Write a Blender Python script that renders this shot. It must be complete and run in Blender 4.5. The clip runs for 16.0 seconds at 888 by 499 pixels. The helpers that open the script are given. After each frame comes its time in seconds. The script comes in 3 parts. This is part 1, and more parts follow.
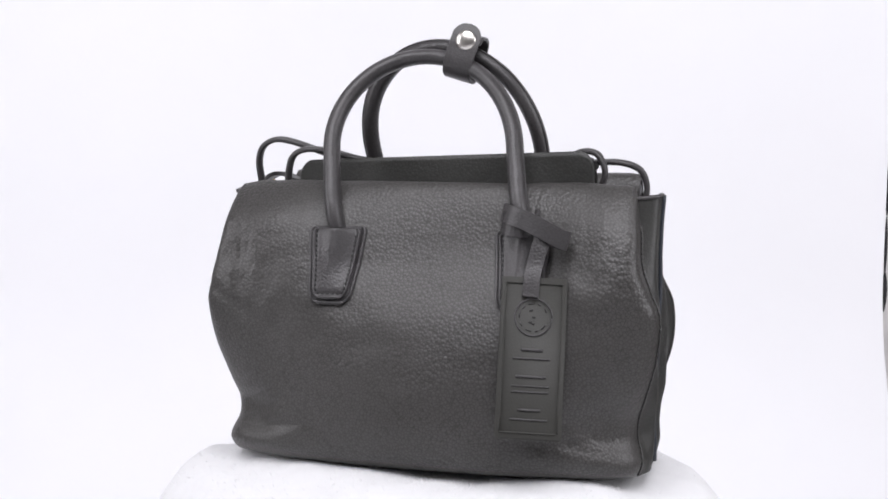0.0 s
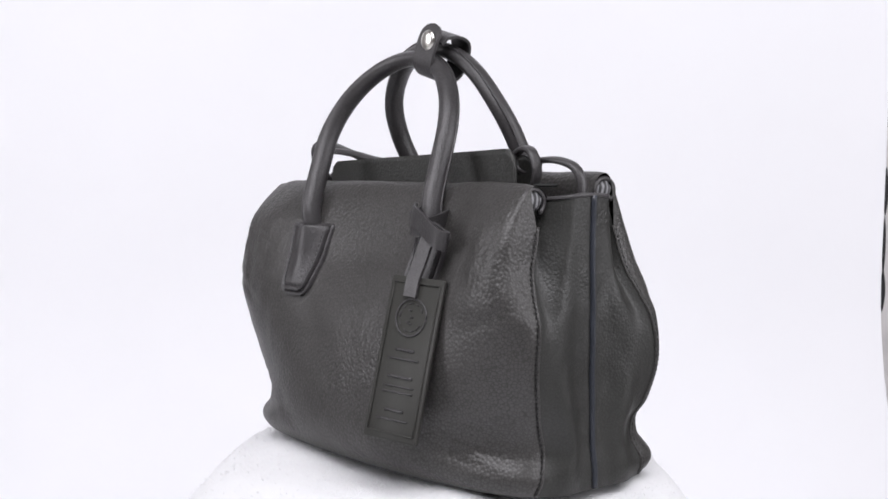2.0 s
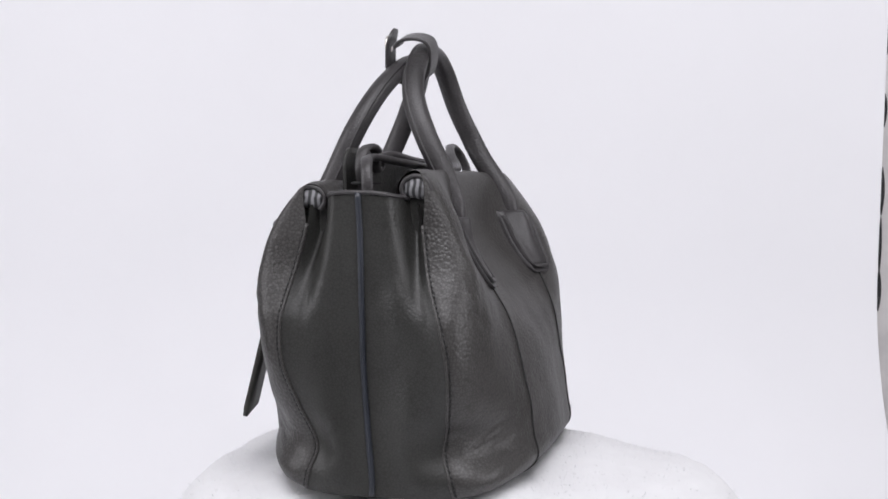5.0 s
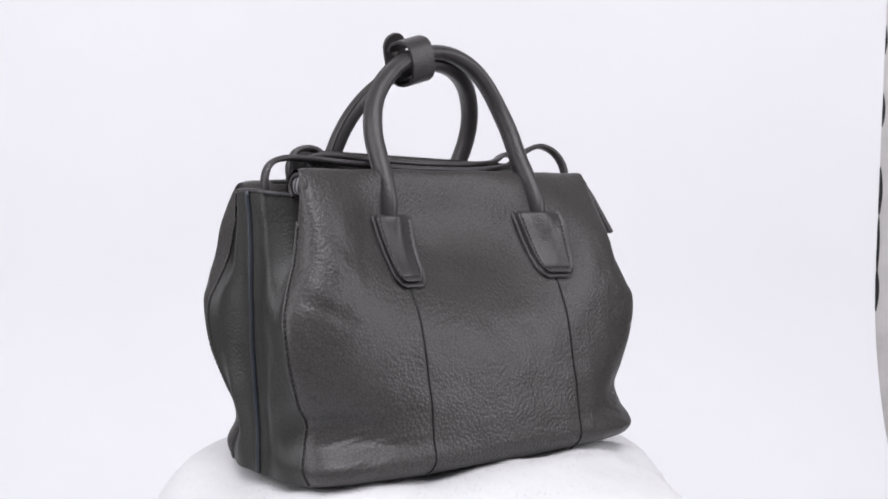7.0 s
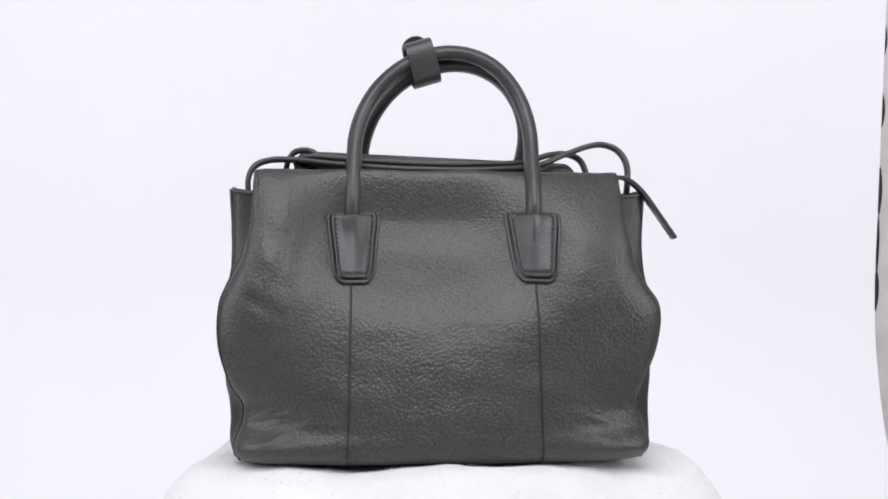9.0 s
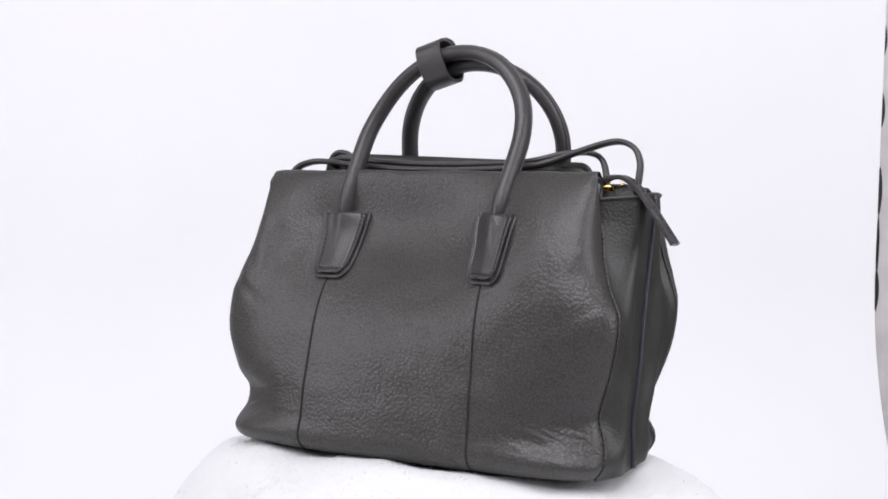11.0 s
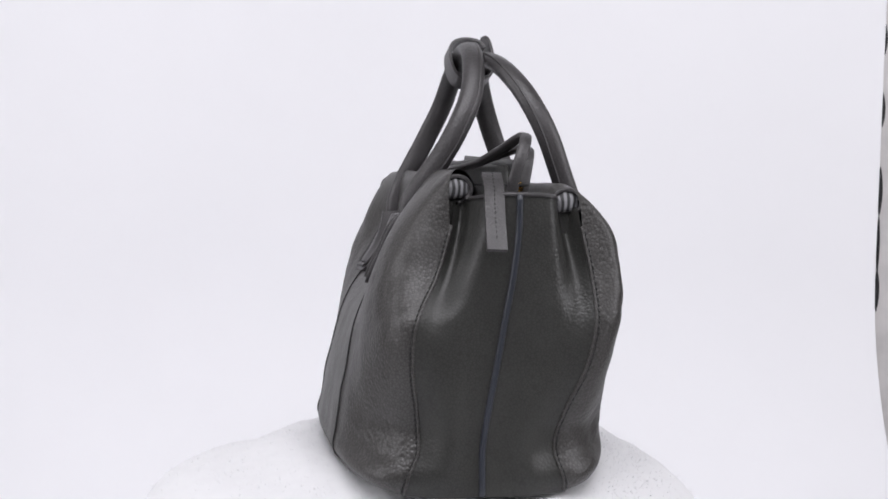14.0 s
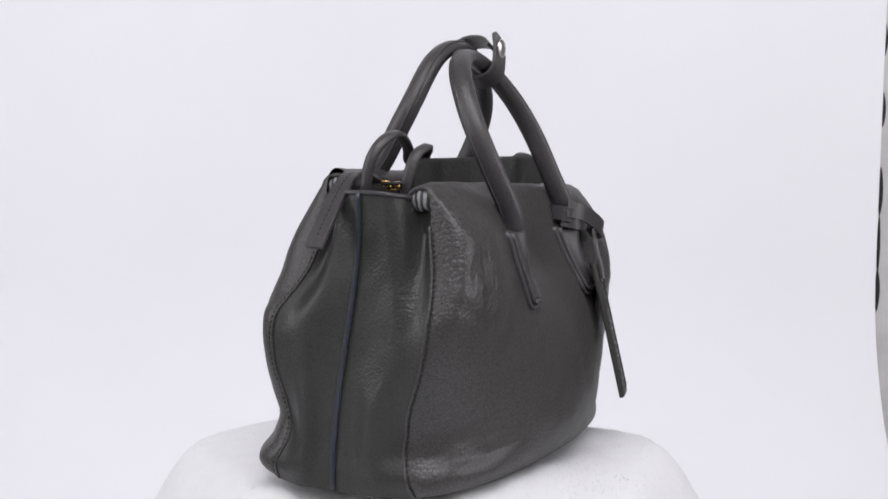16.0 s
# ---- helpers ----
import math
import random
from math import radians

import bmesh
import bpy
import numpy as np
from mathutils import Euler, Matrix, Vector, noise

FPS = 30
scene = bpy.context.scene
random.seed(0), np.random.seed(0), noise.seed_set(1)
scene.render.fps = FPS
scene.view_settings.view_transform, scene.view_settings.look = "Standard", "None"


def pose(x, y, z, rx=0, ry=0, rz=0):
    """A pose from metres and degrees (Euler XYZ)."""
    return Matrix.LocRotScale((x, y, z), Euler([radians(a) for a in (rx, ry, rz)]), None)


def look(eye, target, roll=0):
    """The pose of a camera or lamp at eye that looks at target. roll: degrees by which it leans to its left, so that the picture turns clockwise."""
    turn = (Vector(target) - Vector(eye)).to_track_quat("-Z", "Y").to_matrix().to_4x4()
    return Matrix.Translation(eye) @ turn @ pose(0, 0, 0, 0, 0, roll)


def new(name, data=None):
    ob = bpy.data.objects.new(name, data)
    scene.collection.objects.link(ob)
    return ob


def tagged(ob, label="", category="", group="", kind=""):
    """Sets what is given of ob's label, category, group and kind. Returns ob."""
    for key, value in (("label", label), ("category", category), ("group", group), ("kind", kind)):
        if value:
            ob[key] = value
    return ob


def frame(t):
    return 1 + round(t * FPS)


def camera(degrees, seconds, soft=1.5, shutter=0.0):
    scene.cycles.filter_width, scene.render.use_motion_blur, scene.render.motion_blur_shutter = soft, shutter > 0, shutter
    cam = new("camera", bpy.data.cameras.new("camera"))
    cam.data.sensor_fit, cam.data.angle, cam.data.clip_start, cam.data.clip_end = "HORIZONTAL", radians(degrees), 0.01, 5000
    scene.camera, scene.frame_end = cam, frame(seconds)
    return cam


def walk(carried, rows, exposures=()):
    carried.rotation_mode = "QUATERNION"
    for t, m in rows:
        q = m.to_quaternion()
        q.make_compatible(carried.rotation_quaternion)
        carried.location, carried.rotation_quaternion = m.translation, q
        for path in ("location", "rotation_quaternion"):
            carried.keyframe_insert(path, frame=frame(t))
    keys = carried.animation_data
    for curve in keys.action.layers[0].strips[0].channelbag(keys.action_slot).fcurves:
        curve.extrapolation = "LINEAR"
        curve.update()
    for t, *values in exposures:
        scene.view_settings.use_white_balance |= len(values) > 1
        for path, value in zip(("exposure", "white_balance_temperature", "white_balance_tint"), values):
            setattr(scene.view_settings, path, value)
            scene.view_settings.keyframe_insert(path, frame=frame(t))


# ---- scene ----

BASE = 0.38                      # height of the bag's underside over the studio floor
AXIS_TURN = -22.5                # the bag's long side on the turntable, degrees
AXIS_SHIFT = (-0.005, -0.0196)   # the bag's middle beside the turntable's axis

# turntable: seconds, degrees
TURNS = [(0.0, 8.0), (0.5, -0.36), (1.0, -8.83), (1.5, -17.62), (2.0, -26.71), (2.5, -36.0), (3.0, -45.31),
         (3.5, -54.51), (4.0, -63.8), (4.2, -67.54), (5.25, -87.1), (6.3, -106.51), (7.0, -118.46), (7.5, -126.57),
         (8.0, -134.72), (8.5, -143.05), (9.0, -151.46), (9.2, -154.79), (10.25, -172.0), (11.3, -189.23),
         (12.0, -200.97), (12.5, -209.5), (13.0, -218.18), (13.5, -227.1), (14.0, -236.13), (14.5, -245.18),
         (15.0, -254.21), (15.5, -263.29), (16.0, -272.41)]

# ---- camera on its tripod ----
cam = camera(42.0, 16.0, soft=1.7)


def tripod(x, yaw):
    return pose(x, -0.9, BASE + 0.2068, 90 - 3.366, 0, yaw) @ pose(0, 0, 0, 0, 0, 0.677)


walk(cam, [(0.0, tripod(0.0, 0.235)), (4.0, tripod(-0.0054, -0.113)), (8.0, tripod(-0.0059, -0.294)), (12.0, tripod(-0.0018, -0.172)), (16.0, tripod(0.0075, 0.135))],
     exposures=[(0.0, 0.02), (1.5, 0.00), (3.0, -0.08), (4.2, -0.22), (6.3, -0.14), (7.5, -0.08), (9.2, -0.04), (11.3, -0.01), (12.5, -0.03), (13.5, -0.12), (14.7, -0.22), (16.0, -0.22)])

# ---- light: two softboxes and one overhead panel of a product studio ----
world = bpy.data.worlds.new("studio_world")
scene.world = world
world.use_nodes = True
world.node_tree.nodes["Background"].inputs[0].default_value = (0.9, 0.92, 1.0, 1)
world.node_tree.nodes["Background"].inputs[1].default_value = 0.05


def softbox(name, place, target, size, watts, colour):
    data = bpy.data.lights.new(name, "AREA")
    data.shape, data.size, data.size_y, data.energy, data.color = "RECTANGLE", size[0], size[1], watts, colour
    ob = new(name, data)
    ob.matrix_world = look(place, target)
    return ob


softbox("overhead_panel", (0.0, -1.0, 1.75), (0, 0.05, 0.42), (1.6, 1.2), 32.0, (0.962, 0.948, 1.0))
softbox("softbox_left", (-1.5, -0.45, 1.0), (0.1, 0.2, 0.4), (0.7, 1.1), 11.5, (0.962, 0.948, 1.0))
softbox("softbox_right", (1.5, -0.45, 1.0), (-0.1, 0.2, 0.4), (0.7, 1.1), 12, (0.962, 0.948, 1.0))


# ---- materials ----
def material(name):
    m = bpy.data.materials.new(name)
    m.use_nodes = True
    nt = m.node_tree
    return m, nt, nt.nodes["Principled BSDF"]


def node(nt, kind, **values):
    n = nt.nodes.new(kind)
    for key, value in values.items():
        n.inputs[key.replace("_", " ")].default_value = value
    return n


def ramp(nt, source, stops):
    r = nt.nodes.new("ShaderNodeValToRGB")
    while len(r.color_ramp.elements) < len(stops):
        r.color_ramp.elements.new(0.5)
    for e, (at, c) in zip(r.color_ramp.elements, stops):
        e.position, e.color = at, (*c, 1)
    nt.links.new(source, r.inputs[0])
    return r.outputs[0]


def leather(name, dark, light, grain=400, relief=0.6, rough=(0.42, 0.49), crease=0.13, gloss=0.68, even=0.4, spread=26.0):
    """Pebbled leather: rounded cells, occlusion shade painted as fine dark lines between, soft patches of wear."""
    m, nt, b = material(name)
    at = nt.nodes.new("ShaderNodeTexCoord").outputs["Object"]
    warp = node(nt, "ShaderNodeTexNoise", Scale=180.0, Detail=2.0)
    nt.links.new(at, warp.inputs["Vector"])
    mix = nt.nodes.new("ShaderNodeMixRGB")
    mix.blend_type, mix.inputs[0].default_value = "ADD", 0.0016
    nt.links.new(at, mix.inputs[1]), nt.links.new(warp.outputs["Color"], mix.inputs[2])
    cell = node(nt, "ShaderNodeTexVoronoi", Scale=grain)
    cell.feature = "DISTANCE_TO_EDGE"
    dome = node(nt, "ShaderNodeTexVoronoi", Scale=grain)
    dome.feature = "SMOOTH_F1"
    dome.inputs["Smoothness"].default_value = 0.35
    for n in (cell, dome):
        nt.links.new(mix.outputs[0], n.inputs["Vector"])
    fine = node(nt, "ShaderNodeTexNoise", Scale=1500.0, Detail=3.0)
    broad = node(nt, "ShaderNodeTexNoise", Scale=16.0, Detail=4.0, Roughness=0.6)
    patch = node(nt, "ShaderNodeTexNoise", Scale=spread, Detail=3.0, Roughness=0.55)
    for n in (fine, broad, patch):
        nt.links.new(at, n.inputs["Vector"])
    tone = ramp(nt, broad.outputs["Fac"], [(0.3, dark), (0.72, light)])
    # shade between the pebbles, multiplied into the base colour
    groove_shade = ramp(nt, cell.outputs["Distance"], [(0.0, (1 - relief * 0.5,) * 3), (0.14, (1.0, 1.0, 1.0))])
    grain_mix = nt.nodes.new("ShaderNodeMixRGB")
    grain_mix.blend_type = "MULTIPLY"
    nt.links.new(ramp(nt, patch.outputs["Fac"], [(0.32, (even,) * 3), (0.64, (1.0, 1.0, 1.0))]), grain_mix.inputs[0])
    nt.links.new(tone, grain_mix.inputs[1]), nt.links.new(groove_shade, grain_mix.inputs[2])
    nt.links.new(grain_mix.outputs[0], b.inputs["Base Color"])
    shine = nt.nodes.new("ShaderNodeMapRange")       # cavity map: occlusion in the grooves put into the specular level
    shine.inputs["From Max"].default_value = 0.16
    shine.inputs["To Min"].default_value, shine.inputs["To Max"].default_value = gloss * (1 - 0.85 * relief), gloss
    nt.links.new(cell.outputs["Distance"], shine.inputs["Value"])
    nt.links.new(shine.outputs[0], b.inputs["Specular IOR Level"])
    r = ramp(nt, patch.outputs["Fac"], [(0.3, (rough[1],) * 3), (0.7, (rough[0],) * 3)])
    nt.links.new(r, b.inputs["Roughness"])
    depth = nt.nodes.new("ShaderNodeMapRange")
    depth.inputs["From Max"].default_value = 0.8
    depth.inputs["To Min"].default_value, depth.inputs["To Max"].default_value = 1.0, 0.0
    nt.links.new(dome.outputs["Distance"], depth.inputs["Value"])
    strength = ramp(nt, patch.outputs["Fac"], [(0.32, (relief * even,) * 3), (0.64, (relief,) * 3)])
    low = node(nt, "ShaderNodeBump", Distance=0.0008)
    nt.links.new(strength, low.inputs["Strength"])
    nt.links.new(depth.outputs[0], low.inputs["Height"])
    wrinkle = node(nt, "ShaderNodeBump", Strength=crease, Distance=0.004)
    nt.links.new(patch.outputs["Fac"], wrinkle.inputs["Height"])
    nt.links.new(low.outputs[0], wrinkle.inputs["Normal"])
    top = node(nt, "ShaderNodeBump", Strength=0.08, Distance=0.0005)
    nt.links.new(fine.outputs["Fac"], top.inputs["Height"])
    nt.links.new(wrinkle.outputs[0], top.inputs["Normal"])
    nt.links.new(top.outputs[0], b.inputs["Normal"])
    return m


HIDE = leather("pebbled_leather", (0.041, 0.0388, 0.0368), (0.052, 0.0492, 0.0472), grain=410, relief=0.5, crease=0.06, even=0.32, rough=(0.43, 0.48), spread=12.0)
SIDE = leather("smooth_side_leather", (0.028, 0.028, 0.026), (0.040, 0.040, 0.037), grain=480, relief=0.3, gloss=0.5)
TRIM = leather("smooth_trim_leather", (0.036, 0.034, 0.035), (0.062, 0.058, 0.060), grain=560, relief=0.3, rough=(0.36, 0.46), crease=0.3, gloss=0.6)
FLAT = leather("matt_tag_leather", (0.034, 0.034, 0.030), (0.044, 0.043, 0.039), grain=620, relief=0.1, rough=(0.5, 0.58), crease=0.08, gloss=0.35)
EDGE = leather("painted_edge", (0.020, 0.024, 0.032), (0.032, 0.037, 0.050), grain=900, relief=0.05, rough=(0.35, 0.45), crease=0.05)


def plain(name, colour, rough, metal=0.0, spread=0.15, scale=60.0, bump=0.1):
    m, nt, b = material(name)
    at = nt.nodes.new("ShaderNodeTexCoord").outputs["Object"]
    n = node(nt, "ShaderNodeTexNoise", Scale=scale, Detail=4.0)
    nt.links.new(at, n.inputs["Vector"])
    lo, hi = [tuple(min(1, c * k) for c in colour) for k in (1 - spread, 1 + spread)]
    nt.links.new(ramp(nt, n.outputs["Fac"], [(0.3, lo), (0.7, hi)]), b.inputs["Base Color"])
    b.inputs["Roughness"].default_value, b.inputs["Metallic"].default_value = rough, metal
    u = node(nt, "ShaderNodeBump", Strength=bump, Distance=0.001)
    nt.links.new(n.outputs["Fac"], u.inputs["Height"])
    nt.links.new(u.outputs[0], b.inputs["Normal"])
    return m


def striped(name):
    """Lining cloth: narrow dark and pale stripes along the bag's height."""
    m, nt, b = material(name)
    at = nt.nodes.new("ShaderNodeTexCoord").outputs["Object"]
    w = node(nt, "ShaderNodeTexWave", Scale=75.0, Distortion=3.5, Detail=1.0)
    w.bands_direction = "Y"
    nt.links.new(at, w.inputs["Vector"])
    nt.links.new(ramp(nt, w.outputs["Fac"], [(0.35, (0.03, 0.03, 0.032)), (0.66, (0.25, 0.25, 0.26))]), b.inputs["Base Color"])
    b.inputs["Roughness"].default_value = 0.6
    return m


LINING = striped("striped_lining")
THREAD = plain("black_thread", (0.016, 0.016, 0.016), 0.6)
STEEL = plain("polished_nickel", (0.86, 0.83, 0.78), 0.3, 1.0, 0.04)
BRASS = plain("brass", (0.75, 0.50, 0.18), 0.25, 1.0, 0.1)
ZIP = plain("black_zip_tape", (0.02, 0.02, 0.02), 0.8)
PAPER = plain("white_backdrop_paper", (0.86, 0.86, 0.88), 0.75, 0, 0.012, 3.0, 0.02)
FUR = plain("white_fleece", (0.79, 0.79, 0.80), 0.95, 0, 0.015, 90.0, 0.12)
WALL = plain("grey_unseen_room", (0.36, 0.35, 0.34), 0.9, 0, 0.08, 4.0)
POST = plain("grey_metal_upright", (0.70, 0.68, 0.67), 0.5, 0.0, 0.1, 20.0)
GAP_SHADE = plain("dark_gap_shade", (0.02, 0.02, 0.022), 0.7)


# ---- building helpers ----
def mesh_object(name, verts, faces, mat, parent=None, label="", smooth=True, mats=None):
    me = bpy.data.meshes.new(name)
    me.from_pydata([tuple(v) for v in verts], [], faces)
    me.validate()
    bm = bmesh.new()
    bm.from_mesh(me)
    bmesh.ops.remove_doubles(bm, verts=bm.verts, dist=1e-7)
    bmesh.ops.recalc_face_normals(bm, faces=bm.faces)
    bm.to_mesh(me)
    bm.free()
    me.materials.append(mat)
    me.polygons.foreach_set("use_smooth", [smooth] * len(me.polygons))
    ob = new(name, me)
    if parent:
        ob.parent = parent
    return tagged(ob, label)


def sheet(fn, us, vs, close_u=False, close_v=False):
    """Verts and quads of a surface fn(u, v)."""
    verts = [fn(u, v) for v in vs for u in us]
    nu, nv = len(us), len(vs)
    faces = [(j * nu + i, j * nu + (i + 1) % nu, (j + 1) % nv * nu + (i + 1) % nu, (j + 1) % nv * nu + i)
             for j in range(nv - (not close_v)) for i in range(nu - (not close_u))]
    return verts, faces


def steps(a, b, n):
    return [a + (b - a) * i / n for i in range(n + 1)]


def spline(points, per=8):
    """A smooth line through the points (Catmull-Rom)."""
    p = [Vector(q) for q in points]
    p = [2 * p[0] - p[1]] + p + [2 * p[-1] - p[-2]]
    out = []
    for a, b, c, d in zip(p, p[1:], p[2:], p[3:]):
        for k in range(per):
            t = k / per
            out.append(0.5 * (2 * b + (c - a) * t + (2 * a - 5 * b + 4 * c - d) * t * t + (3 * b - a - 3 * c + d) * t ** 3))
    return out + [p[-2]]


def sweep(path, section, up=None, scale=None):
    """A closed section (pairs: side, up) carried along the path, with caps."""
    n, m = len(path), len(section)
    verts, faces, side = [], [], None
    for i, p in enumerate(path):
        t = (path[min(i + 1, n - 1)] - path[max(i - 1, 0)]).normalized()
        if up is not None:
            side = t.cross(Vector(up)).normalized()
        elif side is None:
            side = t.orthogonal().normalized()
        else:
            side = (side - t * side.dot(t)).normalized()
        high = side.cross(t)
        k = scale(i / (n - 1)) if scale else 1.0
        verts += [p + side * (a * k) + high * (b * k) for a, b in section]
    for i in range(n - 1):
        for j in range(m):
            faces.append((i * m + j, i * m + (j + 1) % m, (i + 1) * m + (j + 1) % m, (i + 1) * m + j))
    return verts, faces + [tuple(range(m)), tuple(range((n - 1) * m, n * m))]


def round_section(a, b, n=14, power=2.0):
    out = []
    for k in range(n):
        w = 2 * math.pi * k / n
        c, s = math.cos(w), math.sin(w)
        out.append((math.copysign(abs(c) ** (2 / power), c) * a, math.copysign(abs(s) ** (2 / power), s) * b))
    return out


def ribbon(path, wide, half, thick, head=0.0):
    """A flat strap along the path; wide: the way of its width; head: length of the rounded first end."""
    n, out, gone = len(path), [], 0.0
    sides = []
    for i, p in enumerate(path):
        t = (path[min(i + 1, n - 1)] - path[max(i - 1, 0)]).normalized()
        w = Vector(wide[i] if isinstance(wide, list) else wide)
        w = (w - t * w.dot(t)).normalized()
        gone += (p - path[i - 1]).length if i else 0.0
        k = half
        if head and gone < head:
            k = half * math.sqrt(max(0.0, 1 - (1 - gone / head) ** 2)) + 1e-5
        up = t.cross(w)
        sec = [(-k, -0.6), (-k * 0.97, -1), (k * 0.97, -1), (k, -0.6), (k, 0.6), (k * 0.97, 1), (-k * 0.97, 1), (-k, 0.6)]
        sides.append([p + w * a + up * (b * thick / 2) for a, b in sec])
    m = 8
    faces = [(i * m + j, i * m + (j + 1) % m, (i + 1) * m + (j + 1) % m, (i + 1) * m + j) for i in range(n - 1) for j in range(m)]
    return [v for ring in sides for v in ring], faces + [tuple(range(m)), tuple(range((n - 1) * m, n * m))]


def joined(chunks):
    verts, faces = [], []
    for v, f in chunks:
        k = len(verts)
        verts += v
        faces += [tuple(i + k for i in q) for q in f]
    return verts, faces


def smooth_table(zs, vs):
    """Cubic interpolation through a short table."""
    slopes = [(vs[min(i + 1, len(vs) - 1)] - vs[max(i - 1, 0)]) / (zs[min(i + 1, len(zs) - 1)] - zs[max(i - 1, 0)]) for i in range(len(zs))]

    def at(z):
        z = min(max(z, zs[0]), zs[-1])
        i = max(k for k in range(len(zs) - 1) if zs[k] <= z)
        h = zs[i + 1] - zs[i]
        t = (z - zs[i]) / h
        return ((2 * t ** 3 - 3 * t * t + 1) * vs[i] + (t ** 3 - 2 * t * t + t) * h * slopes[i]
                + (3 * t * t - 2 * t ** 3) * vs[i + 1] + (t ** 3 - t * t) * h * slopes[i + 1])
    return at


def bump(x, at, width):
    return math.exp(-((x - at) / width) ** 2)


def hollow(x, at, width):
    return math.exp(-((x - at) / width) ** 4)


# ---- setting ----
def build_setting():
    # paper sweep: down the back, round a wide bend, out over the floor
    back, bend = 0.75, 0.47
    prof = [(back, 2.3), (back, 1.5), (back, 0.9), (back, 0.6)]
    prof += [(back - bend + bend * math.cos(a), bend - bend * math.sin(a)) for a in steps(0, math.pi / 2, 24)]
    prof += [(0.0, 0.0), (-0.5, 0.0), (-1.2, 0.0)]

    def paper(u, v):
        y, z = prof[v]
        curl = 0.006 * min(1, max(0, (z - 0.4) / 0.5))
        return (u * (0.62 + curl if u > 0 else 0.95), y + 0.004 * math.sin(5 * u + 3 * z), z + 0.0)
    v, f = sheet(paper, [-1, -0.9995] + steps(-0.99, 0.99, 40) + [0.9995, 1], range(len(prof)))
    paper_ob = mesh_object("backdrop", v, f, PAPER)
    so = paper_ob.modifiers.new("thickness", "SOLIDIFY")
    so.thickness = 0.0006
    tagged(paper_ob, "seamless white paper backdrop curving onto the floor", "backdrop", kind="structure")
    # unseen room added round the set to shut out the world light
    box = {"wall_back": ((0, 2.6, 1.4), (5.2, 0.1, 3.0)), "wall_front": ((0, -3.6, 1.4), (5.2, 0.1, 3.0)),
           "wall_left": ((-2.6, -0.5, 1.4), (0.1, 6.3, 3.0)), "wall_right": ((2.6, -0.5, 1.4), (0.1, 6.3, 3.0)),
           "floor": ((0, -0.5, -0.06), (5.3, 6.3, 0.1)), "ceiling": ((0, -0.5, 2.95), (5.3, 6.3, 0.1))}
    for name, (c, s) in box.items():
        bm = bmesh.new()
        bmesh.ops.create_cube(bm, size=1, matrix=Matrix.Translation(c) @ Matrix.Diagonal((*s, 1)))
        me = bpy.data.meshes.new(name)
        bm.to_mesh(me)
        bm.free()
        me.materials.append(WALL)
        tagged(new(name, me), "unseen plain grey studio " + name.split("_")[0], name.split("_")[0], kind="structure")


def build_upright():
    """A slotted metal upright, half hidden behind the paper's edge."""
    root = new("slotted_upright")
    root.location = (0.695, 0.84, 0)
    prof = [(-0.05, -0.02), (0.05, -0.02), (0.05, 0.02), (-0.05, 0.02)]
    verts, faces = sweep([Vector((0, 0, z)) for z in (0.0, 1.0, 2.4)], prof, up=(0, 1, 0))
    mesh_object("post", verts, faces, POST, root, smooth=False)
    # solid near-black bars on the post, painted shade of the gaps
    for z, h in ((0.91, 0.04), (0.803, 0.048), (0.70, 0.05), (0.58, 0.072), (0.50, 0.085), (0.432, 0.062)):
        line = [Vector((-0.0462, -0.0225, z + h * k)) for k in steps(-0.5, 0.5, 12)]
        verts, faces = sweep(line, round_section(0.0034, 0.002, 10), up=(0, 1, 0), scale=lambda t: 0.15 + 4.4 * t * (1 - t) * (0.55 if h > 0.08 else 1.0))
        mesh_object("gap_bar", verts, faces, GAP_SHADE, root, "dark bar standing in for a shadowed gap")
    tagged(root, "pale grey slotted metal upright behind the paper backdrop", "upright")


